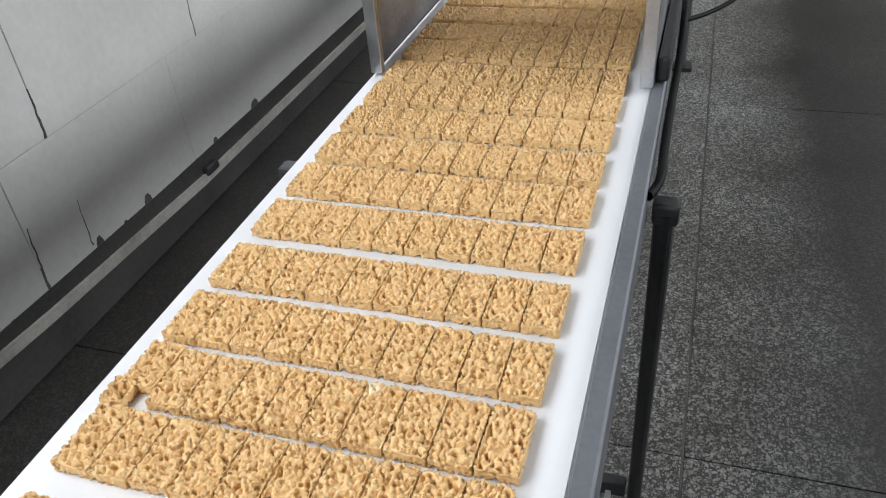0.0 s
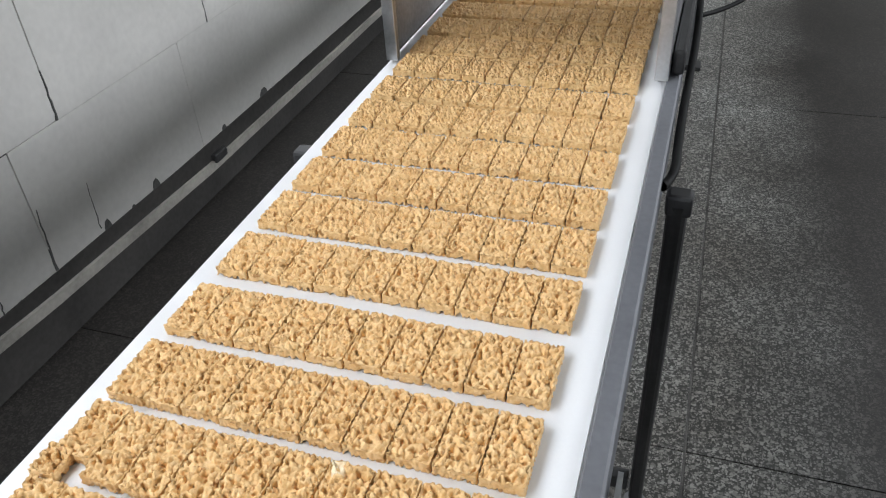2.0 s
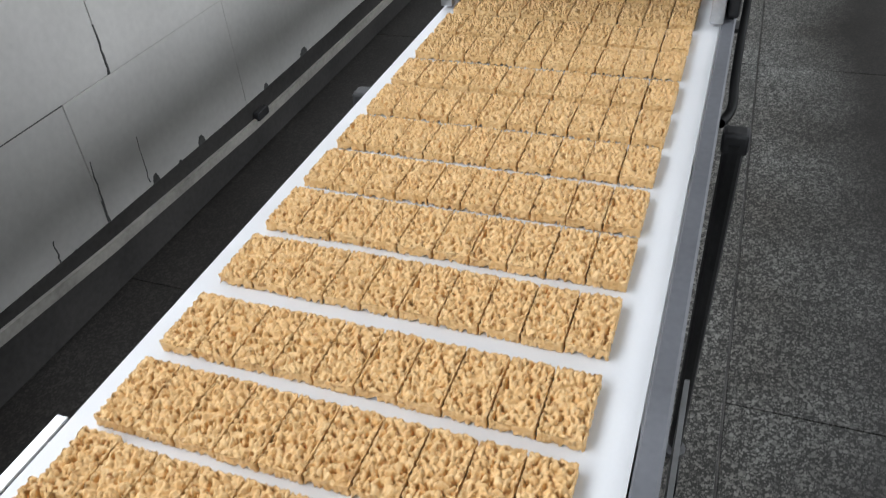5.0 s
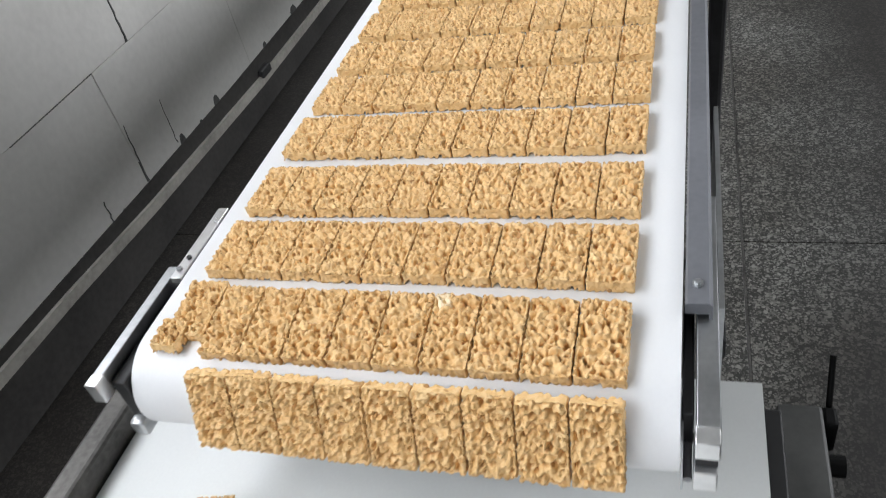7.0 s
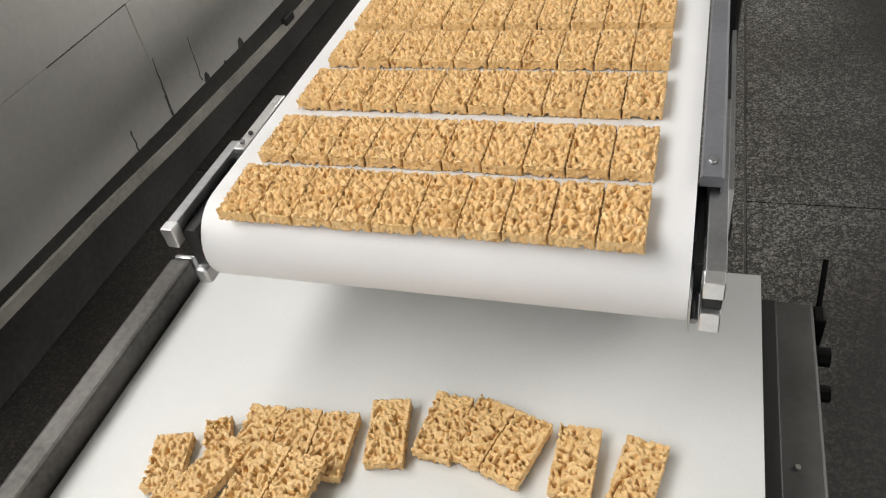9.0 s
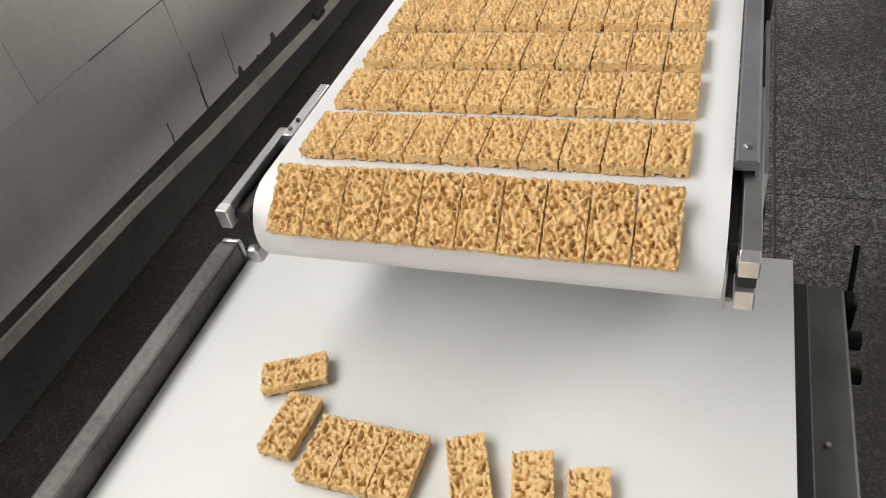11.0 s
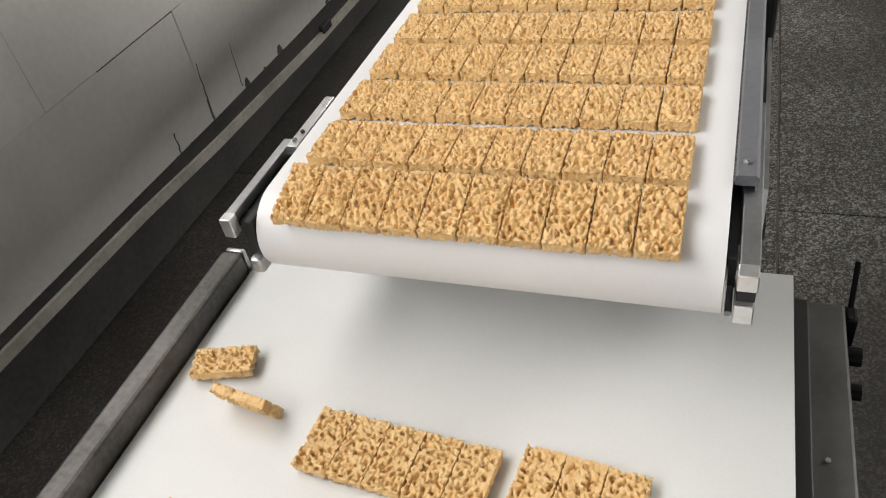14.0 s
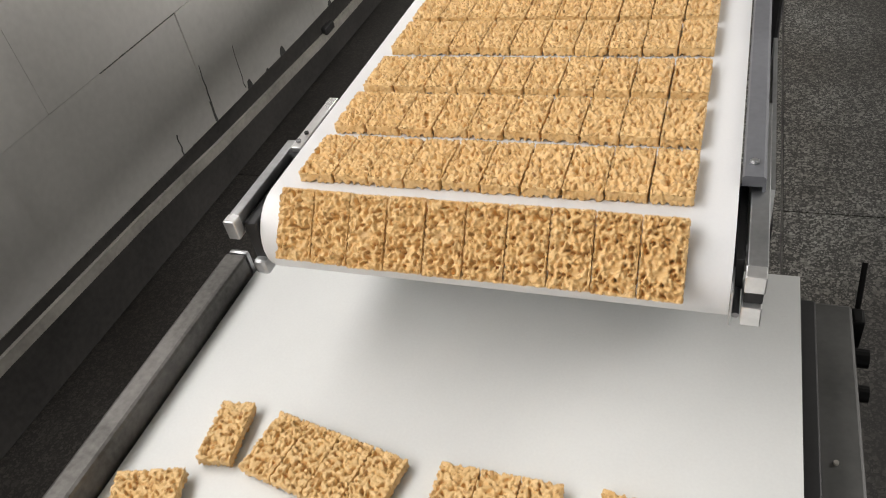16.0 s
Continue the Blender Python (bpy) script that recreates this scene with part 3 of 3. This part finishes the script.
def bar_mesh(seed, width=BW, length=BL, cells=(42, 78, 9)):
    """A rounded block whose skin is pushed out by a few hundred puffed grains."""
    g = np.random.default_rng(seed)
    nx, ny, nz = cells
    vert, index, faces = [], {}, []

    def v(i, j, k):
        if (i, j, k) not in index:
            index[i, j, k] = len(vert)
            vert.append((i / nx - 0.5, j / ny - 0.5, k / nz))
        return index[i, j, k]
    for i in range(nx):
        for j in range(ny):
            faces.append((v(i, j, nz), v(i + 1, j, nz), v(i + 1, j + 1, nz), v(i, j + 1, nz)))
            faces.append((v(i, j + 1, 0), v(i + 1, j + 1, 0), v(i + 1, j, 0), v(i, j, 0)))
    for k in range(nz):
        for i in range(nx):
            faces.append((v(i, 0, k), v(i + 1, 0, k), v(i + 1, 0, k + 1), v(i, 0, k + 1)))
            faces.append((v(i + 1, ny, k), v(i, ny, k), v(i, ny, k + 1), v(i + 1, ny, k + 1)))
        for j in range(ny):
            faces.append((v(nx, j, k), v(nx, j + 1, k), v(nx, j + 1, k + 1), v(nx, j, k + 1)))
            faces.append((v(0, j + 1, k), v(0, j, k), v(0, j, k + 1), v(0, j + 1, k + 1)))
    p = np.array(vert)
    size = np.array((width - 0.0019, length - 0.002, BT))
    p = p * size
    half = size / 2
    c = p - np.array((0, 0, BT / 2))
    core = np.clip(c, -(half - 0.0022), half - 0.0022)       # rounded box
    n = c - core
    side = np.clip(1.0 - np.abs(n[:, 2]) / np.maximum(np.linalg.norm(n, axis=1), 1e-9), 0, 1)     # knife-cut sides are smoother
    edge = np.min(half[:2] - np.abs(c[:, :2]), axis=1)
    dome = np.where(c[:, 2] > half[2] - 0.001, 0.0028 * np.clip(1 - edge / 0.008, 0, 1) ** 2, 0)
    n /= np.maximum(np.linalg.norm(n, axis=1, keepdims=True), 1e-9)
    c = np.where(c[:, 2:] < -half[2] + 0.003, c, core + n * 0.0022)      # cut edges stay sharp underneath
    # puffed grains on a jittered lattice, each a leaning ellipsoid, with open pits where grains are missing
    st = np.array((0.0037, 0.0042, 0.0040))
    ax = [np.arange(-h, h + w * 0.5, w) for h, w in zip(half, st)]
    q = np.stack(np.meshgrid(*ax, indexing="ij"), -1).reshape(-1, 3)
    q += g.uniform(-0.5, 0.5, q.shape) * st
    q = q[np.any(np.abs(q) > half - 0.0045, axis=1)]
    q = np.clip(q, -(half - 0.0010), half - 0.0010)
    q = q[g.random(len(q)) > 0.12]
    d = g.normal(size=q.shape)
    d[:, 2] *= 0.3
    d /= np.linalg.norm(d, axis=1, keepdims=True)
    rad = g.uniform(0.00145, 0.0020, len(q))
    lon = g.uniform(1.3, 2.0, len(q))
    diff = c[:, None, :] - q[None]
    al = (diff * d[None]).sum(2)
    dist = np.sqrt(np.maximum((diff ** 2).sum(2) - al ** 2 + (al / lon) ** 2, 0)) / rad
    near = dist.min(axis=1)
    push = np.where(near < 1, 0.0015 * np.sqrt(np.maximum(1 - near ** 2, 0)), -0.0055 * np.minimum(near - 1, 0.8))
    pits = g.uniform(-1, 1, (84, 3)) * half
    pits[:, 2] = np.where(np.arange(84) % 2, half[2], -half[2])
    lean = g.uniform(0, math.pi, 84)
    dx, dy = c[:, None, 0] - pits[None, :, 0], c[:, None, 1] - pits[None, :, 1]
    u, w = dx * np.cos(lean) + dy * np.sin(lean), dy * np.cos(lean) - dx * np.sin(lean)
    hole = np.sqrt((u / g.uniform(1.0, 2.2, 84)) ** 2 + w ** 2) / g.uniform(0.0010, 0.0017, 84)
    hole = np.where(np.abs(c[:, None, 2] - pits[None, :, 2]) < 0.004, hole, 9.0)
    push -= 0.0088 * np.clip(1.45 - hole.min(axis=1), 0, 1)
    c = c + n * (push * (1 - 0.75 * side))[:, None]
    c[:, 2] -= dome
    c[:, 2] = np.maximum(c[:, 2], -half[2])
    me = bpy.data.meshes.new("bar")
    me.from_pydata((c + np.array((0, 0, BT / 2))).tolist(), [], faces)
    me.materials.append(cereal_mat)
    for f in me.polygons:
        f.use_smooth = True
    me.update()
    return me


BARS = [bar_mesh(100 + i) for i in range(10)]
FAR_BARS = [bar_mesh(200 + i, cells=(28, 52, 6)) for i in range(6)]
FARTHEST_BARS = [bar_mesh(250 + i, cells=(14, 26, 4)) for i in range(3)]
SHORT_BAR, FRAGMENT = bar_mesh(300, length=0.066, cells=(42, 66, 9)), bar_mesh(301, width=0.03, length=0.034, cells=(30, 34, 9))
CRUMB = bar_mesh(302, width=0.014, length=0.018, cells=(14, 18, 9))
CRUMB.materials[0] = cereal("pale_syrup", (0.82, 0.66, 0.42), (0.86, 0.72, 0.50), (0.7, 0.5, 0.28))
SPEED_LOW = 0.0865
ROW_X = -0.0065
pick = random.Random(11)
MOVES = []       # (thing, rows) for walk()


def slot_x(i):
    return ROW_X + (i - 4.5) * BW


TRAVEL = [(0.0, 0.0), (3.0, 0.190), (5.5, 0.311), (8.5, 0.490), (16.0, 0.961)]    # how far the belt has run


def travel(t):
    for (ta, da), (tb, db) in zip(TRAVEL, TRAVEL[1:]):
        if t <= tb:
            break
    return da + (db - da) * (t - ta) / (tb - ta)


def belt_pose(front, x=0.0, most=80):
    """Pose of a bar (or row) whose leading edge has reached `front` along the belt: flat, then rolling over the end roller."""
    adv = AXIS - (front + BL / 2)
    if adv <= 0:
        return pose(x, front + BL / 2, H + 0.0006)
    a = min(adv / R, radians(most))
    s = adv - R * a
    return pose(x, AXIS - (R + 0.0006) * math.sin(a) - s * math.cos(a), H - R + (R + 0.0006) * math.cos(a) - s * math.sin(a), math.degrees(a))


def belt_times(y0, end):
    """Times at which a row's pose is keyed, close together where it tips."""
    ts = [t for t, _ in TRAVEL if t < end - 0.05]
    t = 0.0
    while t < end - 0.05:
        t += 0.1
        if t < end - 0.05 and AXIS - (y0 - travel(t) + BL / 2) > -0.008 and min(abs(t - u) for u in ts) > 0.04:
            ts.append(t)
    return sorted(ts) + [end]


# rows that stay on the belt through the clip: leading edge at the start
RIDING = [0.910, 1.008, 1.105, 1.198, 1.300, 1.390]
y = 1.390
for i, gap in enumerate((0.098, 0.094, 0.101, 0.092, 0.098, 0.091, 0.100, 0.092, 0.098, 0.092, 0.1, 0.093)):
    y += gap
    RIDING.append(y)
for y0 in RIDING:
    row = thing("cereal_bar_row", "row of ten cut puffed cereal bars riding on the belt", "cereal bars", "rows on the belt")
    for i in range(10):
        b = new("bar", pick.choice(BARS if y0 < 1.6 else FAR_BARS if y0 < 2.05 else FARTHEST_BARS))
        b.parent = row
        turn = pick.random() < 0.5
        b.matrix_local = pose(slot_x(i) + pick.uniform(-0.0004, 0.0004), pick.uniform(-0.0012, 0.0012), 0, 0, 0, (180 if turn else 0) + pick.uniform(-0.5, 0.5))
    MOVES.append((row, [(t, belt_pose(y0 - travel(t))) for t in belt_times(y0, 16.0)]))

# rows that fall and break up: leading edge at the start, time of the fall, a later time and, for then, each piece on the
# lower belt: first and last bar, the piece's middle (x, y), its turn and how high it lies on others
FALLING = [
    (0.223, 5.05, 7.0, [(0, 2, -0.20, -0.32, 12, 0), (2, 5, -0.05, -0.34, -8, 0), (5, 8, 0.09, -0.30, 5, 0), (8, 10, 0.20, -0.33, -15, 0)]),
    (0.331, 7.66, 8.5, [(1, 2, -0.232, -0.183, 10, 0), (2, 3, -0.205, -0.137, -17, 0.004), (3, 5, -0.128, -0.146, -6, 0.014), (5, 7, -0.02, -0.22, -4, 0), (7, 8, 0.07, -0.21, 10, 0), (8, 10, 0.16, -0.23, -8, 0)]),
    (0.418, 7.68, 8.5, [(0, 1, -0.260, -0.138, 15, 0), (1, 4, -0.135, -0.088, 4, 0), (4, 5, -0.039, -0.060, 11, 0), (5, 6, 0.016, -0.042, -5, 0), (6, 8, 0.075, -0.049, -17, 0), (8, 9, 0.153, -0.060, -1, 0), (9, 10, 0.212, -0.063, -10, 0)]),
    (0.511, 9.75, 11.0, [(0, 1, -0.211, -0.089, -66, 0.002), (1, 2, -0.185, -0.156, -5, 0), (2, 5, -0.090, -0.178, -2, 0), (5, 6, 0.023, -0.170, 21, 0), (6, 7, 0.089, -0.175, 12, 0), (7, 8, 0.145, -0.184, 11, 0), (8, 9, 0.20, -0.217, 6, 0), (9, 10, 0.26, -0.212, -5, 0)]),
    (0.609, 11.245, 11.8, [(0, 1, -0.282, -0.109, -34, 0), (1, 2, -0.198, -0.107, -30, 0.012), (2, 4, -0.106, -0.089, -20, 0), (4, 6, 0.003, -0.129, -5, 0), (6, 7, 0.088, -0.132, 8, 0), (7, 8, 0.152, -0.106, 9, 0), (8, 10, 0.250, -0.131, -9, 0)]),
    (0.715, 12.92, 13.5, [(0, 1, -0.315, -0.035, -74, 0.004), (1, 2, -0.249, -0.083, 81, 0.010), (2, 7, -0.058, -0.119, -4, 0), (7, 10, 0.131, -0.119, -6, 0)]),
    (0.814, 14.41, 15.2, [(0, 1, -0.265, -0.098, 7, 0.002), (1, 5, -0.139, -0.113, -10, 0), (5, 8, 0.048, -0.123, 0, 0), (8, 10, 0.184, -0.124, -7, 0)]),
    (0.331, 6.80, 7.0, [(0, 1, -0.213, -0.060, 18, 0)]),
]
for n, (y0, tf, tref, pieces) in enumerate(FALLING):
    hang = belt_pose(y0 - travel(tf)).translation
    tl = tf + 0.26
    for a, b, px, py, turn, lift in pieces:
        late = pick.uniform(-0.02, 0.02)
        py += SPEED_LOW * (tref - tl)
        for i in range(a, b):
            mesh = SHORT_BAR if n == 2 and i == 0 else pick.choice(BARS)
            bar = tagged(new("cereal_bar", mesh), "golden puffed rice cereal bar, cut from its row", "cereal bar", "bars that fall to the lower belt")
            if n == 2 and i == 6:        # a pale lump stuck to the rear edge of this bar
                lump = new("lump", CRUMB)
                lump.parent = bar
                lump.matrix_local = pose(-0.011, 0.029, 0.0035, 0, 0, 20)
                tagged(lump, "pale lump of syrup and grains")
            x, off = slot_x(i), (i - (a + b - 1) / 2) * BW
            c, s = math.cos(radians(turn)), math.sin(radians(turn))
            back = 0.012 if mesh is SHORT_BAR else pick.uniform(-0.001, 0.001)
            rows = []
            for t in belt_times(y0, tf):
                early = 0.016 * min(max((t - 7.25) / 0.25, 0), 1) if n == 2 else 0.0       # this row tips a little sooner
                tuck = 80 + 26 * min(max((t - 7.1) / 0.5, 0), 1) if n == 1 else 80         # and the one before it swings under
                rows.append((t, belt_pose(y0 - travel(t) - early, x, tuck) @ pose(0, back, 0)))
            lx, ly, lz = px + off * c, py + off * s, LZ + BT + 0.001 + lift
            stand = -66 if n == 5 and i == 1 else 0          # one bar comes to rest on its edge
            dip = {5: 0.032, 6: 0.018}.get(n, 0.0) * (i - 3) / 6       # one end drops first
            rows.append((tf + 0.09, pose(x, hang.y - 0.002, hang.z - 0.122 - dip, 96, 0, turn * 0.06)))
            rows.append((tf + 0.18 + late, pose(x + (lx - x) * 0.6, (hang.y + ly) / 2 - 0.02, LZ + 0.055, 138, 0, turn * 0.4)))
            rest = pose(0, 0, 0, 180, 0, turn) @ pose(0, 0, 0, 0, stand, 0)
            for t, yy in ((tl + late, ly - SPEED_LOW * late), (16.0, ly - SPEED_LOW * (16.0 - tl))):
                rows.append((t, Matrix.Translation((lx, yy, lz)) @ rest))
            MOVES.append((bar, rows))
crumb = tagged(new("cereal_fragment", FRAGMENT), "broken corner of a puffed rice cereal bar", "cereal bar", "bars that fall to the lower belt")
rows = [(t, belt_pose(0.415 - travel(t), slot_x(0) - 0.014) @ pose(0, -0.026, 0)) for t in belt_times(0.418, 7.68)]
rows += [(7.86, pose(-0.23, -0.05, LZ + 0.04, 120, 0, 10)), (7.96, pose(-0.223, -0.046, LZ + BT + 0.001, 180, 0, 22)), (16.0, pose(-0.223, -0.046 - SPEED_LOW * 8.04, LZ + BT + 0.001, 180, 0, 22))]
MOVES.append((crumb, rows))


def motions():
    for ob, rows in MOVES:
        walk(ob, rows)
    for ob, _ in MOVES:      # straight, even travel between the keys
        keys = ob.animation_data
        for curve in keys.action.layers[0].strips[0].channelbag(keys.action_slot).fcurves:
            for k in curve.keyframe_points:
                k.interpolation = "LINEAR"


motions()
